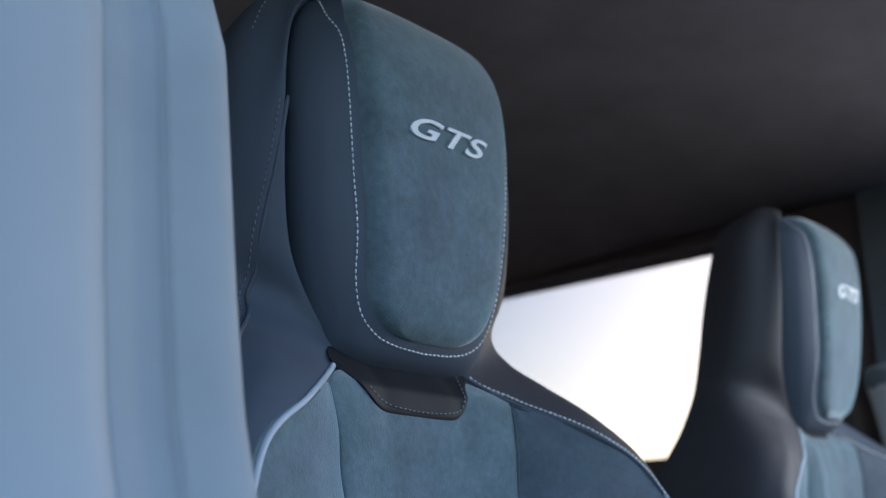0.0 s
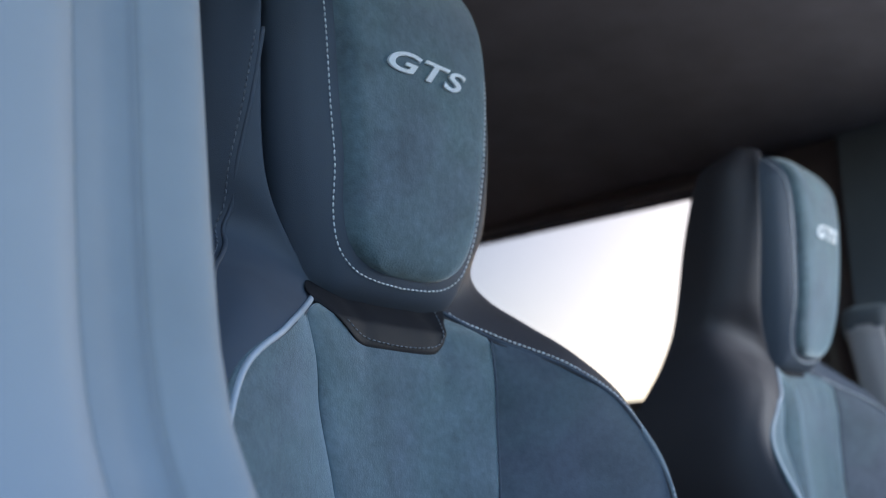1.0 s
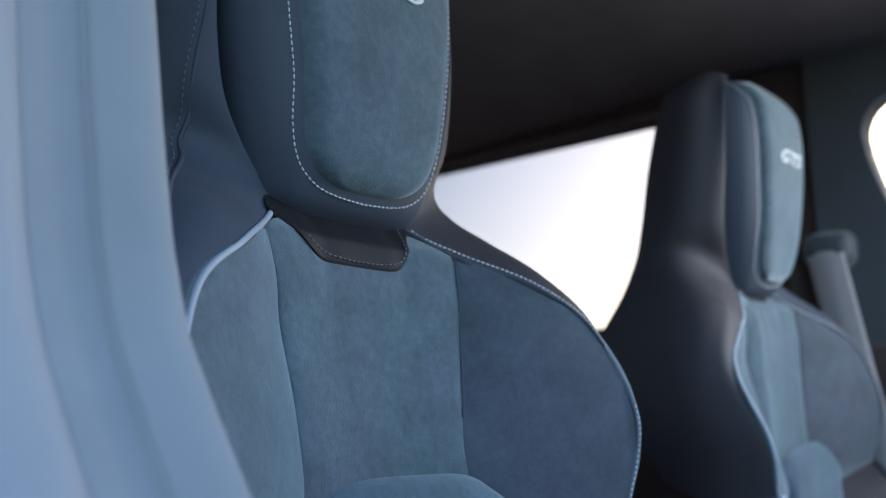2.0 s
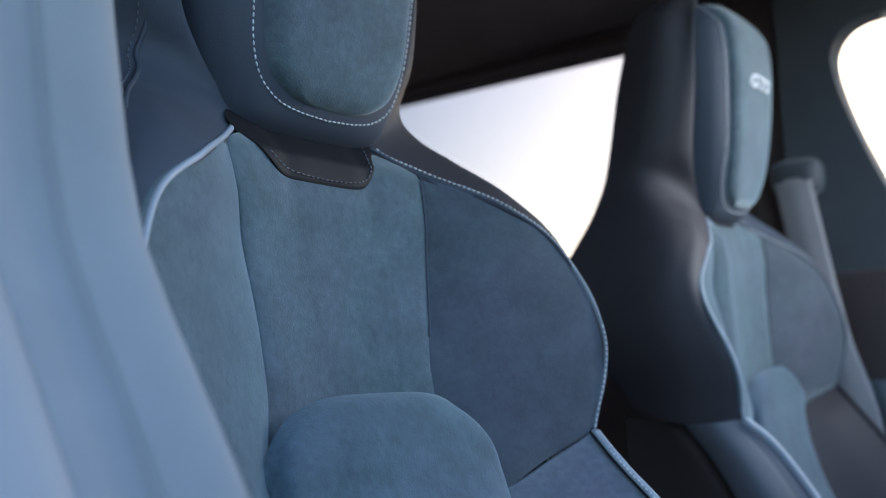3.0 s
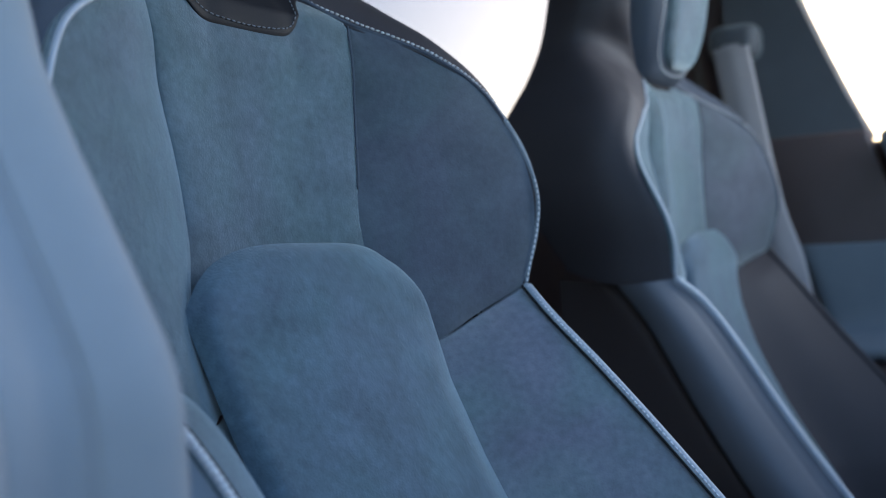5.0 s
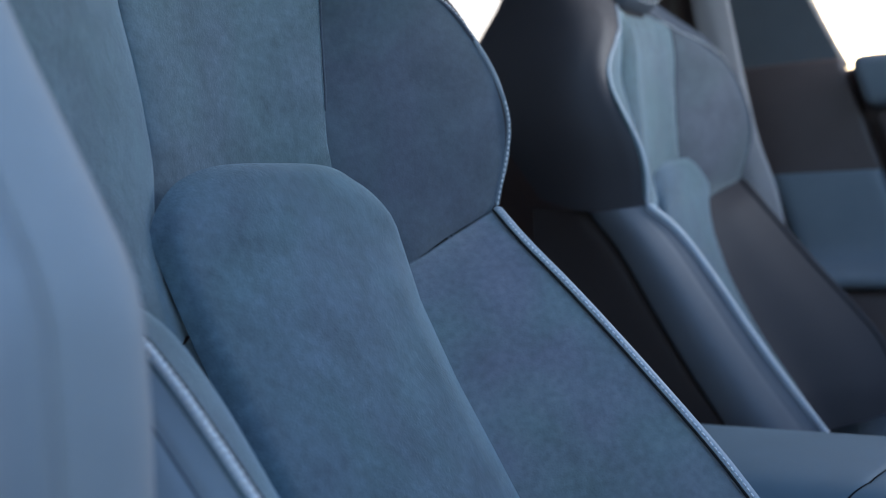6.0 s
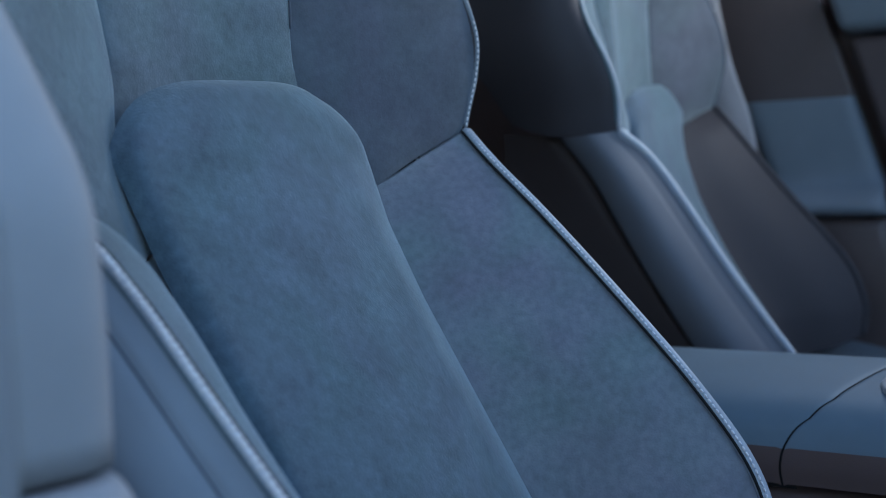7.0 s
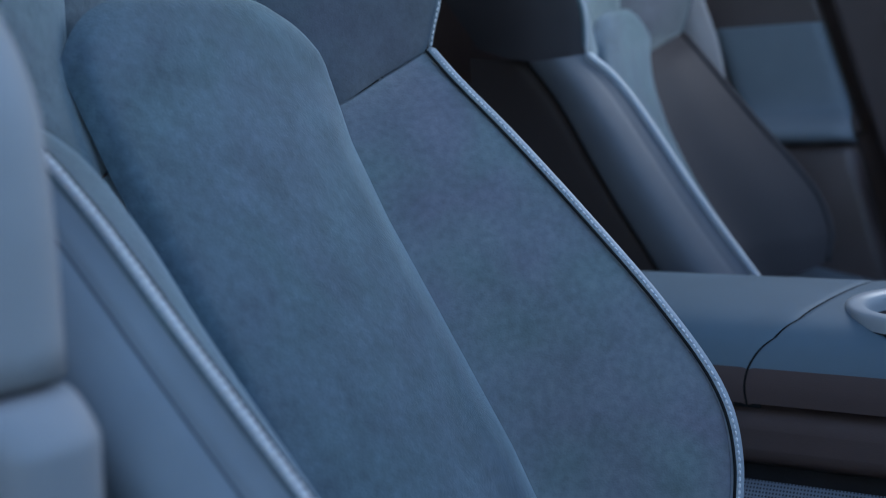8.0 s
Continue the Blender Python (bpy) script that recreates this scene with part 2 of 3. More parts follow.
# ---- seat ----
# x: across the seat from its middle, y: backwards, z: up.
PIPE_TOP = [(0.066, 0.047, 0.985), (0.099, 0.024, 0.965), (0.151, -0.016, 0.9405), (0.200, -0.036, 0.907), (0.228, -0.055, 0.838), (0.221, -0.045, 0.765)]
EDGE = [(0.09, 0.05, 1.262), (0.118, 0.045, 1.22), (0.125, 0.042, 1.14), (0.116, 0.047, 1.06), (0.09, 0.050, 1.015)] + PIPE_TOP
ROLL = [(0.098, 0.058, 1.270), (0.122, 0.055, 1.222), (0.137, 0.055, 1.14), (0.137, 0.060, 1.065), (0.118, 0.062, 1.025),
        (0.118, 0.052, 1.0), (0.145, 0.034, 0.985), (0.178, 0.0, 0.957), (0.218, -0.022, 0.915), (0.238, -0.035, 0.842), (0.234, -0.028, 0.762)]
SIDE = [(0.105, 0.075, 1.272), (0.138, 0.08, 1.222), (0.152, 0.085, 1.14), (0.156, 0.092, 1.065), (0.154, 0.092, 1.03),
        (0.165, 0.082, 1.01), (0.185, 0.06, 0.985), (0.208, 0.035, 0.955), (0.232, 0.02, 0.912), (0.245, 0.02, 0.842), (0.240, 0.02, 0.758)]
REAR = [(0.10, 0.095, 1.262), (0.135, 0.120, 1.215), (0.146, 0.138, 1.14), (0.152, 0.147, 1.065), (0.160, 0.148, 1.02),
        (0.172, 0.145, 0.995), (0.188, 0.138, 0.97), (0.205, 0.132, 0.945), (0.218, 0.131, 0.90), (0.222, 0.118, 0.84), (0.215, 0.078, 0.765)]
SEAM = [(0.098, 0.024, 0.963), (0.094, 0.018, 0.930), (0.092, 0.017, 0.898), (0.086, 0.012, 0.855), (0.082, 0.008, 0.812), (0.105, -0.004, 0.765), (0.131, -0.015, 0.726)]
WING_EDGE = [tuple(p) for p in spline(PIPE_TOP[1:], 7)]
CREASE = [(0.131, -0.015, 0.726), (0.121, -0.035, 0.695), (0.117, -0.066, 0.655), (0.119, -0.099, 0.606), (0.122, -0.124, 0.568), (0.125, -0.152, 0.525), (0.127, -0.182, 0.47), (0.128, -0.212, 0.41)]
LOW_PIPE = [(0.221, -0.045, 0.7645), (0.203, -0.078, 0.740), (0.200, -0.121, 0.700), (0.201, -0.175, 0.643), (0.200, -0.232, 0.580), (0.194, -0.272, 0.528), (0.182, -0.288, 0.485), (0.165, -0.29, 0.43)]
LOW_SIDE = [(0.235, 0.010, 0.757), (0.229, -0.030, 0.721), (0.227, -0.072, 0.672), (0.226, -0.124, 0.607), (0.225, -0.176, 0.540), (0.222, -0.212, 0.490), (0.216, -0.240, 0.44), (0.210, -0.255, 0.40)]

# headrest: height, half width and front by height; its half section by width
HEAD = spline([(0.977, 0.064, 0.057), (0.981, 0.073, 0.044), (0.996, 0.083, 0.029), (1.03, 0.095, 0.0175), (1.08, 0.106, 0.0105), (1.15, 0.113, 0.0085),
               (1.20, 0.112, 0.0115), (1.235, 0.1045, 0.022), (1.256, 0.092, 0.037), (1.268, 0.070, 0.060)], 80)
SECTION = spline([(0.0, 0.0, 0), (0.35, 0.001, 0), (0.60, 0.004, 0), (0.75, 0.008, 0), (0.84, 0.0145, 0), (0.93, 0.026, 0), (1.0, 0.046, 0), (0.985, 0.075, 0)], 36)
TURN = int(np.argmax(SECTION[:, 0]))


def head_y(x, z):
    w, y = np.interp(z, HEAD[:, 0], HEAD[:, 1]), np.interp(z, HEAD[:, 0], HEAD[:, 2])
    return y + np.interp(min(1.0, abs(x) / w), SECTION[:TURN + 1, 0], SECTION[:TURN + 1, 1]) * min(1.0, (0.11 - y) / 0.11)


def tucked(rail, dx, dy, dz=0.0):
    return [(a + dx, b + dy, c + dz) for a, b, c in rail]


def between(r1, r2, push):
    """The rail half way between two others, pushed forward in its middle stretch."""
    n = len(r1) - 1
    return [((a + d) / 2, (b + e) / 2 - push * math.sin(math.pi * k / n) ** 1.3, (c + g) / 2) for k, ((a, b, c), (d, e, g)) in enumerate(zip(r1, r2))]


def panel_y(x, z, w):
    ye = np.interp(z, [0.70, 0.76, 0.812, 0.855, 0.898, 0.93, 0.964, 0.990, 1.02], [0.0, 0.006, 0.008, 0.012, 0.017, 0.018, 0.025, 0.050, 0.075])
    q = min(1.0, abs(x) / w)
    return ye + 0.012 * (1 - q * q) - 0.006 * (1 - q ** 8) + 0.002 * math.exp(-((q - 0.42) / 0.10) ** 2) * np.clip((z - 0.9) / 0.06, 0, 1)


def build_seat(place, label, settle=None):
    """settle: how this seat is set, a change of every place of it."""
    seat = group_at("car_seat", place, label, "car seat", "front seats")
    on_head = Matrix.Translation((0.003, 0, 0))

    def add(name, bm, mat, parent=seat, label=""):
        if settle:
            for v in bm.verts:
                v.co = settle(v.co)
        return part(name, bm, mat, parent, label)

    for side in (1, -1):
        low_pipe = LOW_PIPE if side > 0 else [(a - 0.003 * min(1.0, k / 2), b, c) for k, (a, b, c) in enumerate(LOW_PIPE)]
        m = np.array if side == 1 else flipped
        inner_rail = SEAM if side > 0 else SEAM[:5] + [(0.112, -0.022, 0.752), (0.122, -0.044, 0.703)]
        crease = CREASE if side > 0 else [(0.122, -0.044, 0.703), (0.121, -0.058, 0.686), (0.117, -0.078, 0.655)] + [(a, b - 0.008, c) for a, b, c in CREASE[3:]]
        swell = (0.0, -0.007, 0.0) if side > 0 else (-0.0065, -0.0055, 0.0053)
        ridge = [tuple(np.array(p) * 0.53 + np.array(q) * 0.47 + np.array(swell) * (0.4 if k == 0 else 1.0)) for k, (p, q) in enumerate(zip(low_pipe, crease))]
        cover = loft([m(tucked(EDGE, -0.006, 0.008)), m(EDGE), m(ROLL), m(SIDE), m(REAR)], 81, 41)
        seam = []
        for k in range(14, 55):
            col = float(np.interp(k, [14, 20, 26, 33, 47, 54], [12.1, 16.3, 20.5, 24.5, 24.2, 24.2]))
            c0 = int(col)
            seam.append(cover[k, c0] * (1 - col + c0) + cover[k, c0 + 1] * (col - c0))
        seam = spline(seam[::5], 120)
        # console-facing covers get the leather with shade in its colour
        add("side_cover", sheet(cover), LEATHER_SHADED if (side > 0) == (settle is None) else LEATHER, label="dark leather cover of the side")
        wing = loft([m([(a - 0.008 - 0.032 * max(0, k - 4) / 2, b + 0.020 + 0.01 * max(0, k - 4) / 2, c) for k, (a, b, c) in enumerate(inner_rail)]), m(inner_rail), m(between(inner_rail, WING_EDGE, 0.006)), m(WING_EDGE), m(tucked(WING_EDGE, 0.001, 0.01))], 80, 40)
        low = loft([m([(a - 0.045, b + 0.030, c) for k, (a, b, c) in enumerate(crease)]), m(crease), m(ridge), m(low_pipe), m(tucked(low_pipe, 0.001, 0.01))], 90, 40)
        across = np.sin(np.linspace(0.0, math.pi, 40)) ** 0.5
        for k in range(8):
            wing[-1 - k, :, 1] += 0.002 * math.exp(-k / 0.8) * across
            low[k, :, 1] += 0.002 * math.exp(-k / 0.8) * across
        # left and right suede differ by how light falls across the seat
        add("shoulder_wing", sheet(wing), SUEDE if side < 0 else SUEDE_SHADED)
        # far right bolster: its shade is put in by the darker leather
        add("side_bolster", sheet(low), SUEDE if side < 0 else SUEDE_LIT if settle is None else LEATHER_SHADED)
        if side > 0:
            add("panel_seam", tube(wing[:45, 10] + np.array([-side * 0.0010, -0.0006, 0.0]), 0.0008 if settle is None else 0.0022, 6), LEATHER)
        add("bolster_seam", tube(low[0, 9:30] + np.array([0.0, -0.0002, 0.0]), 0.0005, 6), SUEDE_SHADED)
        flank = loft([m(low_pipe), m([(max(a, d) + 0.007, b * 0.55 + e * 0.45, (c + g) / 2) for (a, b, c), (d, e, g) in zip(low_pipe, LOW_SIDE)]), m(LOW_SIDE), m(tucked(LOW_SIDE, -0.014, 0.006))], 60, 81)
        for col, depth in ((8, 0.0003), (9, 0.0012), (10, 0.0020), (11, 0.0012), (12, 0.0003)):
            depth *= 1.0 if settle is None else 0.4
            flank[3:57, col] += np.array([-side * 0.7, 0.7, 0.0]) * depth
        # same flank on both seats; the far one carries its shade as colour
        add("bolster_side", sheet(flank), LEATHER_SIDE if settle is None else LEATHER_SIDE_SHADED)
        if settle is None:
            add("side_seam", tube(flank[3:56, 10], 0.0007, 6), LEATHER)
        inner = tucked(LOW_SIDE, -0.014, 0.010)
        rear = [(a - 0.018, 0.085 - 0.006 * k, c) for k, (a, b, c) in enumerate(LOW_SIDE)]
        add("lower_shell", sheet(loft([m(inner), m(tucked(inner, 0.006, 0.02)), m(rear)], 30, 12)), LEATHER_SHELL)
        # black sheet standing in for the shade under the bolster
        add("gap_shade", sheet(loft([m(tucked(LOW_SIDE, -0.008, 0.004)), m(tucked(inner, -0.02, 0.02))], 30, 4)), GAP)
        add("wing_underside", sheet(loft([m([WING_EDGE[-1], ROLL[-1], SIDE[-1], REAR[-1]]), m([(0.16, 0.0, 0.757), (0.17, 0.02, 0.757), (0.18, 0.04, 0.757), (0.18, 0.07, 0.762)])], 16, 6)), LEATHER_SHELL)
        top_cord, low_cord = spline(PIPE_TOP, 90), spline(low_pipe, 90)
        # right shoulder cord is coloured dark, as the shade of its groove
        if side == 1:
            p = add("piping", tube(m(top_cord[:58]), 0.0017), LEATHER, label="leather piping along the shoulder, coloured dark for its groove's shade")
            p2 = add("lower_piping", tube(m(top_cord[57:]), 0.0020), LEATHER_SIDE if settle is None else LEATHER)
            if settle is None:
                add("stitching", stitches(m(top_cord[68:] + np.array([-0.0012, -0.0018, 0.0])), 0.0040, 0.0030, 0.0006), THREAD, p2)
        else:
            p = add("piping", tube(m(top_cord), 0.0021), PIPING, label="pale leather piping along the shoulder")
        line = np.array([cover[k, 11] * 0.6 + cover[k, 12] * 0.4 for k in range(40, 81)])
        if side == 1:
            add("stitching", stitches(line, 0.0040, 0.0031, 0.00075, (side * 0.0002, -0.0006, 0.0008)), THREAD, p)
        plain = side > 0 and settle is not None
        if not plain:
            # thin black cord drawn as the shade of a groove beside the piping
            add("groove_shade", tube(m(low_cord + np.array([-0.0046, 0.0004, 0.0])), 0.0012, 6), GAP)
        # far cords: left thickened as the lit bolster top, right coloured as shade
        p = add("piping", tube(m(low_cord), (0.0028 if settle is None else 0.0040) if side < 0 else 0.0044), PIPING if side < 0 else PIPING_MID if settle is None else LEATHER_SHADED, label="leather piping along the bolster")
        if not plain:
            add("stitching", stitches(m(low_cord + np.array([0.0010, -0.0024, 0.0010] if side < 0 else [-0.0034, -0.0024, 0.0014])), 0.0040 if side < 0 else 0.0042, 0.0036 if side < 0 else 0.0032, 0.0022 if side < 0 else 0.0009), THREAD, p)
        if side == -1 and settle is None:
            add("shell_stitching", stitches(spline(cover[0:10:3, 26], 60), 0.0046, 0.0033, 0.0007, (-0.0006, -0.0006, 0.0)), MID_THREAD)
            add("seam_stitching", stitches(seam, 0.0048, 0.0034, 0.0007, (side * 0.001, -0.0005, 0.0)), DARK_THREAD)
            add("seam_welt", tube(seam + np.array([-side * 0.0042, -0.0022, 0.0]), 0.0018), LEATHER)
    nz = 40
    r, l = spline(REAR, nz), spline(flipped(REAR), nz)
    add("back_shell", sheet(np.stack([spline([r[i], (0, r[i][1] + 0.02, r[i][2]), l[i]], 16) for i in range(nz)])), LEATHER_SHELL)
    add("shell_top", sheet(np.array([[np.array(q[0]) * np.array([s, 1, 1]) for s in np.linspace(1, -1, 9)] for q in (EDGE, ROLL, SIDE, REAR)])), LEATHER_SHELL)
    # middle of the back
    grid = []
    for z in np.linspace(0.70, 0.984, 60):
        w = np.interp(z, [0.70, 0.76, 0.80, 0.815, 0.855, 0.898, 0.93, 0.963, 0.974, 0.984], [0.135, 0.118, 0.088, 0.082, 0.086, 0.092, 0.094, 0.098, 0.074, 0.044])
        row = []
        for u in np.linspace(-1.04, 1.04, 61):
            row.append((u * w, panel_y(u * w, z, max(w, 0.097) if z > 0.963 else w) + (0.016 if abs(u) > 1.02 else 0.0), z))
        grid.append(row)
    add("center_panel", sheet(np.array(grid)), SUEDE, label="grey suede middle of the backrest")
    # lumbar pad: rounded top, rolls back at its rim
    grid = []
    LZ = [0.38, 0.50, 0.55, 0.60, 0.65, 0.70, 0.75, 0.79]
    LY = [-0.235, -0.178, -0.150, -0.122, -0.093, -0.066, -0.042, -0.028]
    LW = [0.109, 0.109, 0.108, 0.107, 0.107, 0.110, 0.112, 0.113]
    for b in np.linspace(0, 1, 80):
        row = []
        for u in np.linspace(-1, 1, 61):
            q = abs(u)
            ztop = 0.802 - 0.040 * q ** 4
            z = 0.38 + (ztop - 0.38) * b
            q0 = 0.88
            rim_u = max(0.0, q - q0) / (1 - q0)
            rim_b = max(0.0, (z - (ztop - 0.026)) / 0.026)
            drop = 1 - math.sqrt(max(0.0, 1 - min(1.0, rim_u ** 2.4 + rim_b ** 2.4)))
            slope = np.interp(z, [0.700, 0.765], [1.0, 0.0]) if u > 0 else 0.0
            y = np.interp(z, LZ, LY) + 0.006 * u * u + 0.013 * drop * (1 - slope) + 0.013 * slope * max(0.0, (q - 0.64) / 0.36) ** 1.5
            row.append((u * np.interp(z, LZ, LW), y, z))
        grid.append(row)
    add("lumbar_pad", sheet(np.array(grid)), SUEDE_BLUE, label="padded blue-grey suede lumbar panel")
    # seat cushion
    grid = []
    for y in np.linspace(-0.62, 0.02, 30):
        row = []
        for u in np.linspace(-1, 1, 41):
            q = abs(u)
            z = 0.40 + 0.05 * max(0.0, (q - 0.55) / 0.3) ** 1.5 if q < 0.85 else 0.45 - 0.16 * ((q - 0.85) / 0.15) ** 2
            row.append((u * 0.285, y, z - 0.10 * max(0.0, (-0.5 - y) / 0.12) ** 2))
        grid.append(row)
    add("seat_cushion", moved(sheet(np.array(grid), 0.01), Matrix.Translation((0, 0, -0.07 if settle else -0.003))), PERFORATED, label="perforated leather seat cushion")
    part("seat_base", box(-0.22, 0.22, -0.55, 0.05, 0.235, 0.33, 0.02), TRIM_DARK, seat)
    # tab under the headrest, coloured near black for the headrest's shade
    def tab_y(x, z):
        return min(panel_y(x, z, 0.097), 0.070) - 0.0020

    grid = []
    for b in np.linspace(0, 1, 30):
        row = []
        for a in np.linspace(-1, 1, 41):
            z = 1.012 - (1.012 - (0.944 if settle is None else 0.974) - 0.012 * abs(a) ** 7) * b
            x = a * (0.049 + 0.036 * (1 - b)) - 0.004
            if a < 0:
                x = a * np.interp(1.012 - (1.012 - 0.944) * b, [0.944, 0.955, 0.966, 0.974, 0.982, 0.994, 1.012], [0.054, 0.067, 0.0775, 0.080, 0.076, 0.063, 0.050]) - 0.004
            row.append((x, tab_y(x, z) + 0.0030 * max(abs(a) * min(1.0, 1.5 * b), b) ** 24, z))
        grid.append(row)
    tab = add("neck_tab", sheet(np.array(grid)), LEATHER_TAB_SHADED, label="dark leather tab under the headrest, its shade in the colour")
    if settle is None:
        rim = spline([(0.062, 0, 1.000), (0.055, 0, 0.985), (0.048, 0, 0.969), (0.040, 0, 0.9555), (0.024, 0, 0.9505), (-0.004, 0, 0.949),
                      (-0.032, 0, 0.9505), (-0.048, 0, 0.9550), (-0.062, 0, 0.964)], 120)
        add("stitching", stitches([(x, tab_y(x, z) - 0.0002, z) for x, _, z in rim], 0.0045, 0.003, 0.0005), MID_THREAD, tab)
    # headrest
    rows = []
    for z, w, y in HEAD:
        k = min(1.0, (0.11 - y) / 0.11)
        half = [(w * u, y + d * k, z) for u, d, _ in SECTION]
        rows.append([(-x, yy, zz) for x, yy, zz in half[:0:-1]] + half)
    head = add("headrest", moved(sheet(np.array(rows)), on_head), LEATHER, label="padded headrest with dark leather surround")
    pts = [(0.000, 0, 0.9925), (0.030, 0, 0.9945), (0.051, 0, 1.000), (0.067, 0, 1.013), (0.0757, 0, 1.036), (0.0795, 0, 1.07), (0.0850, 0, 1.11), (0.0888, 0, 1.16), (0.0900, 0, 1.195), (0.0905, 0, 1.218), (0.0935, 0, 1.233), (0.0915, 0, 1.246), (0.087, 0, 1.2565)]
    line = spline(pts, 200)
    grid = []
    for b in np.linspace(0, 1, 90):
        z = 0.9985 + (1.266 - 0.9985) * b ** 1.25
        hw = np.interp(min(z, 1.235) - 0.0055, line[:, 2], line[:, 0]) - 0.0055
        hw = max(0.002, min(hw, 0.80 * np.interp(z, HEAD[:, 0], HEAD[:, 1])))
        row = []
        for a in np.linspace(-1, 1, 51):
            x = a * hw
            gap = min(hw * (1 - abs(a)), (z - 0.9985) * 1.2) / 0.016
            lift = 0.0105 * math.sqrt(1 - (1 - min(1.0, gap)) ** 2) - 0.0020
            row.append((x, head_y(x, z) - lift, z))
        grid.append(row)
    add("pad", moved(sheet(np.array(grid)), on_head), SUEDE, head, "grey suede headrest pad")
    half = [(x, head_y(x, z) - 0.0006, z) for x, _, z in line]
    ring = [(-x, y, z) for x, y, z in half[:0:-1]] + half
    add("stitching", moved(stitches(ring, 0.0045, 0.0033, 0.00068), on_head), THREAD, head, "white stitching round the pad")
    text = bpy.data.curves.new("lettering", "FONT")
    text.body, text.size, text.extrude, text.bevel_depth, text.shear, text.offset = "GTS", 0.0236, 0.0006, 0.0004, 0.42, 0.0001
    text.align_x, text.align_y, text.space_character = "CENTER", "CENTER", 1.08
    tmp = new("lettering_text", text)
    me = bpy.data.meshes.new_from_object(tmp.evaluated_get(bpy.context.evaluated_depsgraph_get()))
    bpy.data.objects.remove(tmp)
    me.transform(Matrix.Diagonal((1.88, 1.0, 1.0, 1)))
    me.transform(pose(-0.0085, 0, 1.1515, 90, 0, 0))
    bm = bmesh.new()
    bm.from_mesh(me)
    for v in bm.verts:
        v.co.y += head_y(v.co.x, v.co.z) - 0.0095
    add("lettering", moved(bm, on_head), SILVER_THREAD, head, "silver embroidered letters")
    return seat


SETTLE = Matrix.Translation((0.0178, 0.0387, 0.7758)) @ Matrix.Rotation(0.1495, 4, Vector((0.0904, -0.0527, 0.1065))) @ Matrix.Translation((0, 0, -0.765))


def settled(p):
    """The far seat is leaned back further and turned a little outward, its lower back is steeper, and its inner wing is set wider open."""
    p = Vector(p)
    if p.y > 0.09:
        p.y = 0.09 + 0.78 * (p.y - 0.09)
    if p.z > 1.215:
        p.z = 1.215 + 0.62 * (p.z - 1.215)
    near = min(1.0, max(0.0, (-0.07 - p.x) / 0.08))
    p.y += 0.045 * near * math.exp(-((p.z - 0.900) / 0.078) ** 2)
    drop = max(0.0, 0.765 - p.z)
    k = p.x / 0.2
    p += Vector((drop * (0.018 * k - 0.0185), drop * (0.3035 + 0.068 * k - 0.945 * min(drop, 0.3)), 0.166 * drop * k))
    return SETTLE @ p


build_seat((0, 0, 0.235), "dark leather and grey suede sports seat with pale piping")
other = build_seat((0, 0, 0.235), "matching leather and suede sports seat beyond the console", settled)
other.location.x = 0.76

# ---- car body ----
# the far side lies this much further out than its own numbers say, seen from the open door
OUT = Matrix.Translation((-0.555, -0.495, 0.79)) @ Matrix.Scale(1.057, 4) @ Matrix.Translation((0.555, 0.495, -0.79))


def outward(bm):
    return moved(bm, OUT)


def structure(name, bm, mat, label, category):
    return tagged(part(name, bm, mat), label, category, "", "structure")


structure("floor", box(-0.42, 1.27, -1.65, 1.75, 0.15, 0.235, 0.0), CARPET, "dark carpeted car floor", "floor")
# roof: arched headliner
grid = np.array([[(x, y, 1.45 - 0.05 * ((x - 0.43) / 0.70) ** 2 - 0.06 * max(0.0, (y - 0.3) / 1.2) ** 2 - 0.05 * max(0.0, (-0.4 - y) / 0.6) ** 2) for y in np.linspace(-0.38, 1.6, 32)] for x in np.linspace(-0.27, 1.14, 24)])
structure("ceiling", sheet(grid, -0.03), HEADLINER, "black fabric headliner of the car roof", "ceiling")

# far side: sill line, two window openings, pillar between
FAR = 1.03


def wall_far():
    bm = bmesh.new()
    def slab(y0, y1, z0, z1):
        bmesh.ops.create_cube(bm, size=1, matrix=Matrix.LocRotScale((FAR + 0.045, (y0 + y1) / 2, (z0 + z1) / 2), None, (0.09, y1 - y0, z1 - z0)))
    slab(-1.5, 0.03, 0.20, 0.925)
    slab(0.03, 1.6, 0.20, 1.005)
    slab(-1.5, -0.95, 0.925, 1.44)
    slab(0.03, 0.30, 1.005, 1.44)
    slab(1.15, 1.6, 1.005, 1.44)
    slab(-0.95, 0.03, 1.362, 1.44)
    slab(0.30, 1.15, 1.350, 1.44)
    return bm


structure("wall_far", outward(wall_far()), TRIM_DARK, "dark inner side of the car body with two window openings", "car body")
for k, (y0, y1, z0, z1) in enumerate(((-0.95, 0.03, 0.92, 1.365), (0.30, 1.15, 1.0, 1.355))):
    structure("window_%d" % (k + 1), outward(box(1.072, 1.076, y0, y1, z0, z1, 0)), (GLASS, TINTED)[k], ("clear glass pane of the far front window", "tinted glass pane of the far rear window")[k], "window")


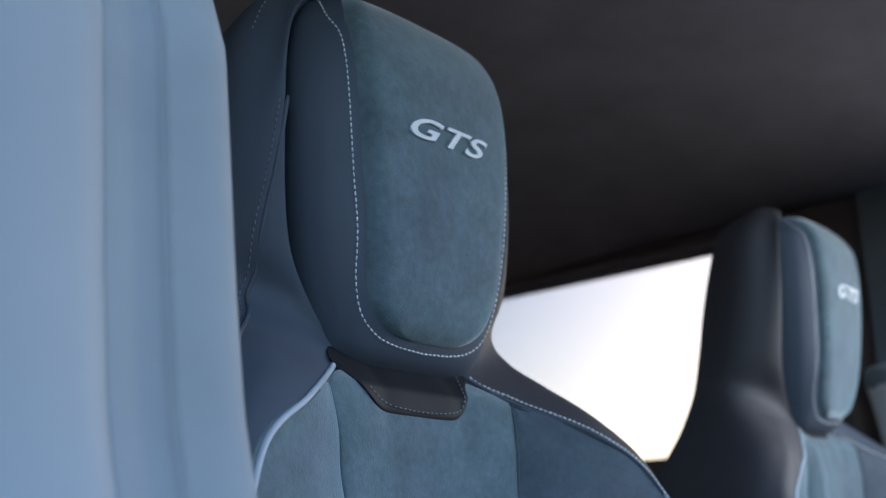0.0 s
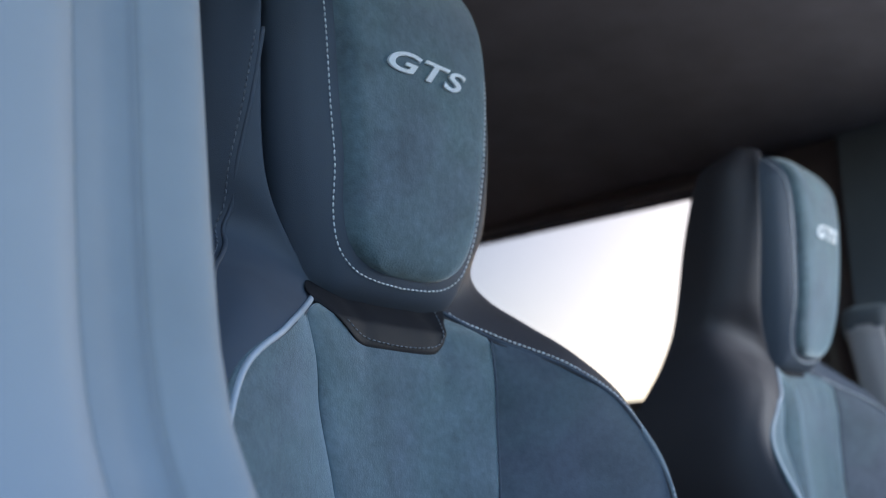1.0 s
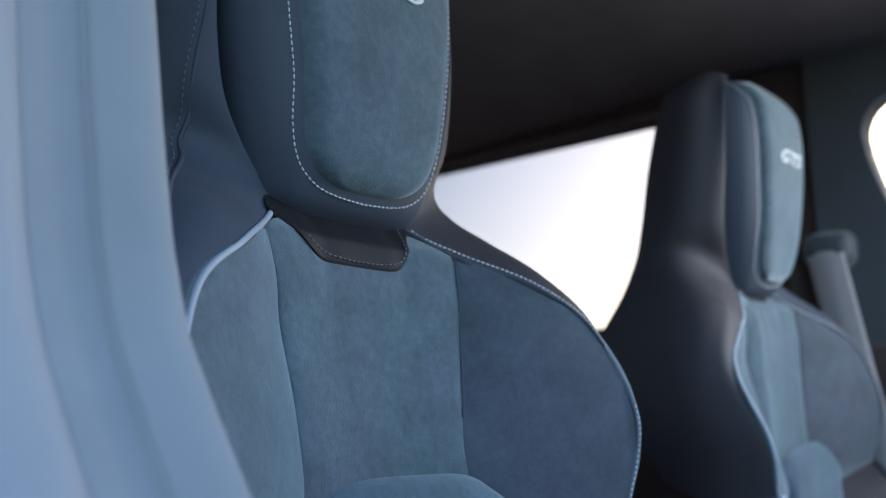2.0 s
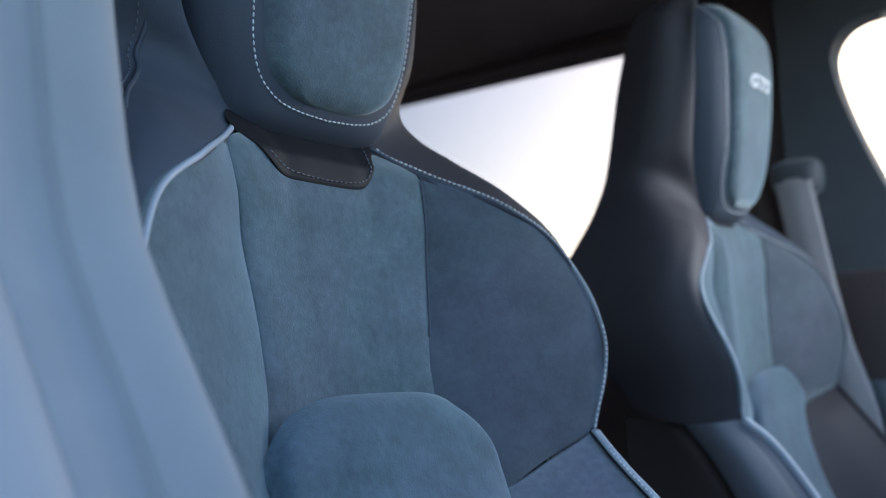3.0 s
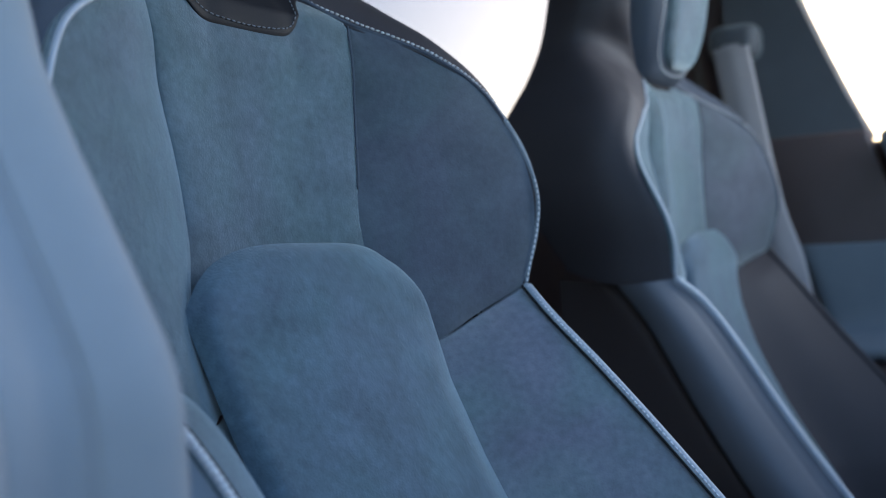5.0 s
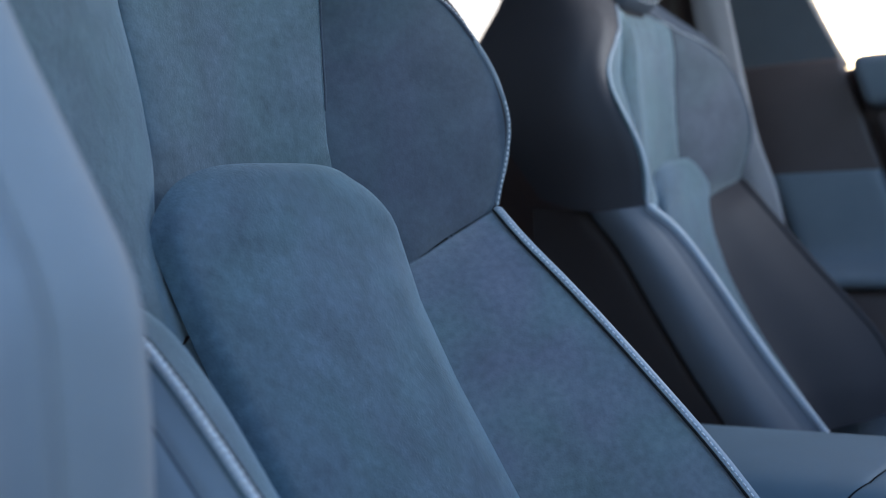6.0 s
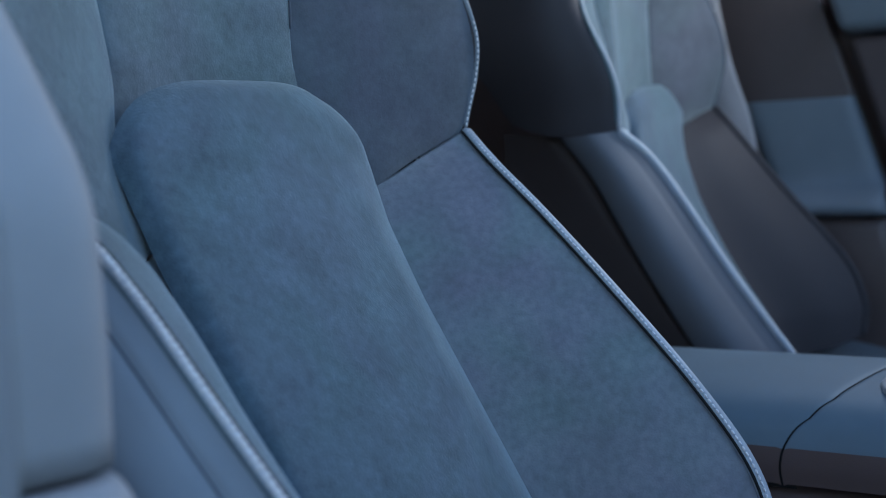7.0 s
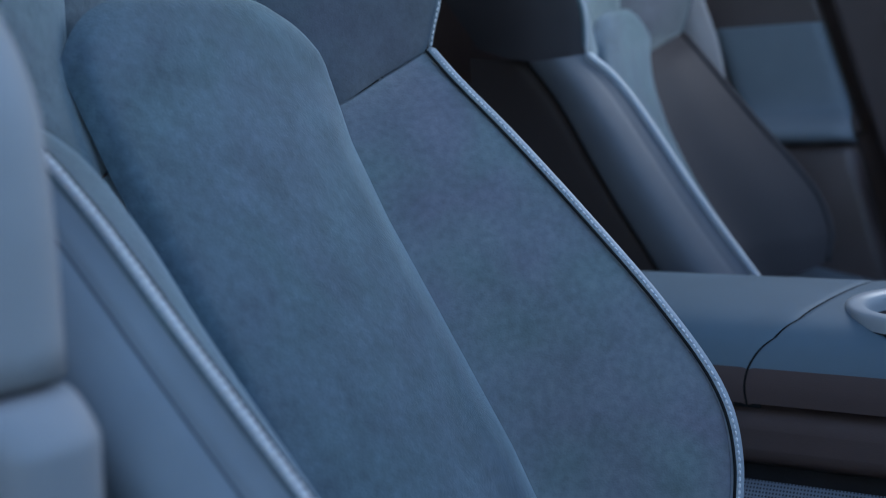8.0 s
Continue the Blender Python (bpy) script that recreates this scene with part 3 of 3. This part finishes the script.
def window_rail():
    """Rail over the front window, with the rounded corner where it turns down into the pillar."""
    edge = spline([(-0.124, 0.93, 0), (-0.095, 0.99, 0), (-0.048, 1.10, 0), (-0.022, 1.17, 0), (-0.008, 1.225, 0), (-0.008, 1.255, 0), (-0.024, 1.281, 0), (-0.052, 1.294, 0), (-0.10, 1.298, 0)], 40)[:, :2]
    outer = [(-1.5, 1.31), (-1.5, 1.42), (0.07, 1.42), (0.07, 0.93)]
    lip = [tuple(q) for q in edge] + outer
    bm = bmesh.new()
    front = [bm.verts.new((1.014, y, z)) for y, z in lip]
    back = [bm.verts.new((1.056, y, z)) for y, z in lip]
    bm.faces.new(front)
    bm.faces.new(back[::-1])
    for k in range(len(lip)):
        bm.faces.new((front[k], back[k], back[(k + 1) % len(lip)], front[(k + 1) % len(lip)]))
    rim = [e for e in bm.edges if all(v in front[:40] for v in e.verts)]
    bmesh.ops.bevel(bm, geom=rim, offset=0.034, segments=7, affect="EDGES", profile=0.5)
    for fc in bm.faces:
        fc.smooth = fc.calc_area() < 0.002
    return bm


structure("trim", outward(window_rail()), PILLAR_DARK, "dark roof rail and pillar trim round the front window", "trim")
structure("wall_rear", box(-0.42, 1.20, 1.5, 1.6, 0.235, 1.05, 0.01), TRIM_DARK, "dark rear bulkhead of the car", "car body")
# dashboard block out of view, added to cut low light from ahead
structure("wall_front", box(-0.27, 1.20, -1.18, -1.03, 0.235, 0.96, 0.05), DASH, "unseen dark dashboard block closing the cabin against low light", "dashboard")
structure("trim", box(-0.295, -0.255, -0.52, 1.5, 1.30, 1.41, 0.012), TRIM_DARK, "dark roof rail over the open door", "trim")


def wall_near():
    """Closed rear door behind the pillar, with its window opening."""
    bm = bmesh.new()
    for y0, y1, z0, z1 in ((0.10, 1.6, 0.235, 1.0), (1.15, 1.6, 1.0, 1.36), (0.10, 1.6, 1.36, 1.42), (0.10, 0.16, 1.0, 1.36)):
        bmesh.ops.create_cube(bm, size=1, matrix=Matrix.LocRotScale((-0.385, (y0 + y1) / 2, (z0 + z1) / 2), None, (0.07, y1 - y0, z1 - z0)))
    return bm


structure("wall_near", wall_near(), TRIM_DARK, "dark inner side of the closed rear door", "car body")
structure("window_3", box(-0.39, -0.386, 0.16, 1.15, 1.0, 1.36, 0), TINTED, "tinted glass pane of the near rear window", "window")
# unseen wall, added to keep sky light off the sides of the seats
structure("wall_blocker", box(-3.3, -3.0, -1.6, 14, 0.0, 3.2, 0), ASPHALT, "unseen plain dark wall added to block side light", "wall")
# open door out of view, added to dim the lower pillar
open_door = box(-0.95, 0.0, -0.05, 0.05, 0.30, 0.93, 0.02)
structure("door_2", moved(open_door, Matrix.Translation((-0.44, -1.12, 0)) @ Matrix.Rotation(radians(20), 4, "Z")), DASH, "unseen dark front door swung open, added to block low light", "car door")
# ground chosen dark so little light bounces up under the headrests
structure("ground", box(-600, 600, -600, 600, -0.2, 0.0, 0), ASPHALT, "dark asphalt ground around the car", "ground")

# ---- pillars between the doors ----
EDGE_Z = [0.40, 0.55, 0.66, 0.70, 0.742, 0.76, 0.79, 0.834, 0.87, 0.91, 0.97, 1.04, 1.10, 1.174, 1.29, 1.37]
EDGE_Y = [-0.174, -0.180, -0.189, -0.191, -0.190, -0.183, -0.165, -0.138, -0.118, -0.107, -0.098, -0.090, -0.083, -0.055, -0.018, 0.01]


def build_pillar(side):
    """side -1: by the open door; +1: beyond. Trim, a rubber seal and the painted flange, one behind the other."""
    c = 0.38
    name = "b_pillar"
    e = group_at(name, (c + side * 0.7, 0.0, 0.235), "pillar between the doors with pale soft trim", "pillar", "", "structure")

    def strip(stations, zlo, zhi, n=60, proud=0.0):
        """proud: how far it stands forward, rounded back towards its upper end."""
        rows = []
        for z in zlo + (zhi - zlo) * np.linspace(0, 1, n) ** (0.35 if proud else 1.0):
            ye = np.interp(z, EDGE_Z, EDGE_Y) + (0.05 if side > 0 else 0.0)
            forward = proud * math.sqrt(min(1.0, (zhi - z) / 0.016))
            rows.append([(c + side * dx, ye + dy - forward * min(1.0, (0.70 - dx) / 0.012), z) for dx, dy in stations])
        bm = sheet(np.array(rows), 0.004)
        return outward(bm) if side > 0 else bm
    if side > 0:
        c += 0.012
    trim = spline([(0.635, 0.16, 0), (0.642, 0.05, 0), (0.648, 0.008, 0), (0.655, -0.004, 0), (0.668, -0.006, 0), (0.69, 0.0, 0)], 26)[:, :2]
    seal = spline([(0.69, 0.0, 0), (0.694, 0.004, 0), (0.703, 0.005, 0), (0.712, 0.004, 0), (0.720, 0.004, 0)], 20)[:, :2]
    flange = spline([(0.720, 0.004, 0), (0.735, -0.002, 0), (0.765, 0.0, 0), (0.79, 0.012, 0), (0.80, 0.03, 0)], 22)[:, :2]
    skin = spline([(0.80, 0.03, 0), (0.806, 0.034, 0), (0.808, 0.05, 0), (0.810, 0.08, 0), (0.810, 0.11, 0)], 22)[:, :2]
    # same trim on both pillars: pale by the open door, coloured darker beyond
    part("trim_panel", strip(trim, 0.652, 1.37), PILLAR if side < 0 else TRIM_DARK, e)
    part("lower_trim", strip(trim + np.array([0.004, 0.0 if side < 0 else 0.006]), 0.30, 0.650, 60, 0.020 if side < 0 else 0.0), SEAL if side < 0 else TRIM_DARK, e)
    if side > 0:
        rows = []
        for z, x in spline([(0.788, 1.004, 0), (0.775, 1.003, 0), (0.72, 1.002, 0), (0.685, 0.999, 0), (0.668, 0.988, 0), (0.656, 0.965, 0), (0.648, 0.957, 0), (0.640, 0.960, 0), (0.636, 0.985, 0)], 40)[:, :2]:
            y0, y1 = np.interp(z, [0.64, 0.786], [-0.214, -0.168]), np.interp(z, [0.64, 0.786], [-0.075, -0.026])
            rows.append([(x + 0.008 * abs(2 * k - 1) ** 14, y0 + (y1 - y0) * k, z) for k in np.linspace(0, 1, 24)])
        part("pillar_pocket", outward(sheet(np.array(rows), 0.005)), TRIM, e, "grey inlay and ledge low on the pillar")
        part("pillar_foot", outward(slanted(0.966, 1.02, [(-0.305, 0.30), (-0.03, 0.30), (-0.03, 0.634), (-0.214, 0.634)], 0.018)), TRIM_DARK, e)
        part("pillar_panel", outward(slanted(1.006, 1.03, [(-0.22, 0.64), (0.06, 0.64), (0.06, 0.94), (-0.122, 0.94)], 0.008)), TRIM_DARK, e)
    if side < 0:
        part("rubber_seal", strip(seal, 0.30, 1.37), SEAL, e, "rubber door seal")
    if side < 0:
        part("painted_flange", strip(flange, 0.30, 1.37), PAINT, e, "painted metal flange")
    if side < 0:
        part("outer_skin", strip(skin, 0.30, 1.37), PAINT, e, "painted outer skin")
        part("rear_door_skin", strip(spline([(0.811, 0.112, 0), (0.813, 0.4, 0), (0.815, 0.9, 0)], 12)[:, :2], 0.30, 0.97), PAINT, e, "painted rear door below its window")
    return e


build_pillar(-1)
build_pillar(1)

# ---- centre console ----


def build_console():
    con = group_at("center_console", (0.38, -0.3, 0.235), "leather-covered centre console with an armrest and cup holder", "console")
    section = [(-0.103, 0.492), (-0.104, 0.507), (-0.101, 0.523), (-0.092, 0.539), (-0.072, 0.551), (-0.03, 0.557), (0.03, 0.558), (0.07, 0.555), (0.090, 0.544), (0.101, 0.526), (0.104, 0.508), (0.103, 0.492)]
    sec = spline([(a, 0, b) for a, b in section], 40)

    high = [k for k in range(120) if spline([(a, 0, b) for a, b in section], 120)[k][2] >= 0.5185]
    whole = spline([(a, 0, b) for a, b in section], 120)
    strips = (whole[high[0]:high[-1] + 1], whole[:high[0] + 1], whole[high[-1]:])

    def seam_y(x):
        return np.interp(x, [-0.104, -0.10, -0.09, -0.07, -0.03, 0.02, 0.1], [-0.267, -0.272, -0.286, -0.299, -0.309, -0.319, -0.335])
    cx, cy, cr = 0.354, -0.392, 0.058

    def top(x):
        return np.interp(x - 0.38, [q[0] for q in sec[8:-8]], [q[2] for q in sec[8:-8]])

    def cover(strip, gap, far, n):
        """Cover from the cross seam to the far end; its edge is turned down at the seam, and the deck dips into the cup."""
        rows = []
        for k in np.linspace(0, 1, n) ** 1.5:
            row = []
            for x, _, z in strip:
                y = seam_y(x) + gap + k * (far - seam_y(x))
                z -= 0.0012 * max(0.0, 1 - abs(y - seam_y(x) - gap) / 0.005) ** 2
                r = math.hypot(0.38 + x - cx, y - cy)
                row.append((0.38 + x, y, z - 0.03 * np.clip((cr + 0.007 - r) / 0.004, 0, 1)))
            rows.append(row)
        return sheet(np.array(rows))

    part("armrest_lid", cover(strips[0], 0.0009, 0.12, 40), CONSOLE, con, "leather armrest lid")
    part("front_deck", cover(strips[0], -0.0009, -0.85, 200), CONSOLE, con, "leather deck round the cup holder")
    for strip in strips[1:]:
        part("lid_skirt", cover(strip, 0.0009, 0.12, 30), CONSOLE_SIDE, con, "dark skirt of the armrest lid")
        part("deck_skirt", cover(strip, -0.0009, -0.85, 30), CONSOLE_SIDE, con, "dark skirt of the deck")
    prof = [(-0.004, -0.012), (-0.003, -0.003), (0.0, 0.0005), (0.005, 0.002), (0.010, 0.0015), (0.0125, -0.001), (0.0130, -0.010)]
    g = np.array([[(cx + (cr - 0.003 + r) * math.cos(a), cy + (cr - 0.003 + r) * math.sin(a), top(cx) + h) for r, h in spline([(p, q, 0) for p, q in prof], 14)[:, :2]] for a in np.linspace(0, 2 * math.pi, 65)])
    part("cup_ring", sheet(g), RING, con, "satin grey ring of the cup holder")
    g = np.array([[(cx + r * math.cos(a), cy + r * math.sin(a), top(cx) - h) for r, h in ((cr - 0.005, 0.006), (cr - 0.007, 0.022), (cr - 0.009, 0.024), (cr - 0.014, 0.025), (cr - 0.015, 0.07), (0.001, 0.072))] for a in np.linspace(0, 2 * math.pi, 49)])
    part("cup_well", sheet(g), CONSOLE_SIDE, con, "dark cup well")
    for x in (-0.1005, 0.1005):
        for y0, y1 in ((-0.84, seam_y(x) - 0.004), (seam_y(x) + 0.004, 0.10)):
            part("edge_seam", tube(even([(0.38 + x, y0, 0.5185), (0.38 + x, y1, 0.5185)], 0.02), 0.0009, 6), GAP, con)
    part("seam_gap", sheet(np.array([[(0.38 + x * 0.97, seam_y(x) + d, z - 0.004) for x, _, z in sec] for d in (-0.01, 0.01)])), GAP, con)
    part("side_panel", box(0.280, 0.478, -0.85, 0.12, 0.440, 0.487, 0.016, 4), CONSOLE_SIDE, con, "dark plastic side panel")
    part("console_base", box(0.30, 0.46, -0.85, 0.10, 0.235, 0.45, 0.004), CARPET, con)
    return con


build_console()

# ---- far side: belt, door ----


def build_belt():
    belt = group_at("seat_belt", (1.0, 0.03, 0.55), "pale grey seat belt hanging by the pillar", "seat belt")
    c = spline([(0.986, 0.051, 1.075), (0.984, 0.050, 1.064), (0.981, 0.047, 1.05), (0.972, 0.012, 0.86), (0.968, -0.018, 0.76), (0.966, -0.04, 0.62)], 50)
    g = np.array([[(p[0] - 0.002 * math.cos(3 * s), p[1] + 0.0265 * s, p[2]) for s in np.linspace(-1, 1, 9)] for p in c])
    part("webbing", outward(sheet(g, 0.0014)), BELT, belt)
    part("belt_guide", outward(box(0.984, 1.032, 0.014, 0.088, 1.052, 1.105, 0.018)), PILLAR_DARK, belt, "dark plastic belt guide")
    return belt


build_belt()


def build_door():
    d = group_at("door_1", (1.0, -0.6, 0.3), "dark closed car door panel with a soft upper rail", "car door", "", "structure")
    part("upper_rail", outward(slanted(0.972, 1.03, [(-1.4, 0.868), (-0.158, 0.868), (-0.138, 0.937), (-1.4, 0.937)], 0.016)), TRIM, d, "soft grey upper rail")
    part("door_panel", outward(slanted(0.985, 1.03, [(-1.4, 0.30), (-0.345, 0.30), (-0.168, 0.862), (-1.4, 0.862)], 0.010)), TRIM_DARK, d)
    part("door_armrest", outward(box(0.90, 1.0, -1.2, -0.27, 0.585, 0.64, 0.02)), TRIM_DARK, d)
    part("door_pull", outward(slanted(0.975, 0.99, [(-0.8, 0.765), (-0.26, 0.765), (-0.25, 0.79), (-0.8, 0.79)], 0.005)), TRIM, d)
    return d


build_door()
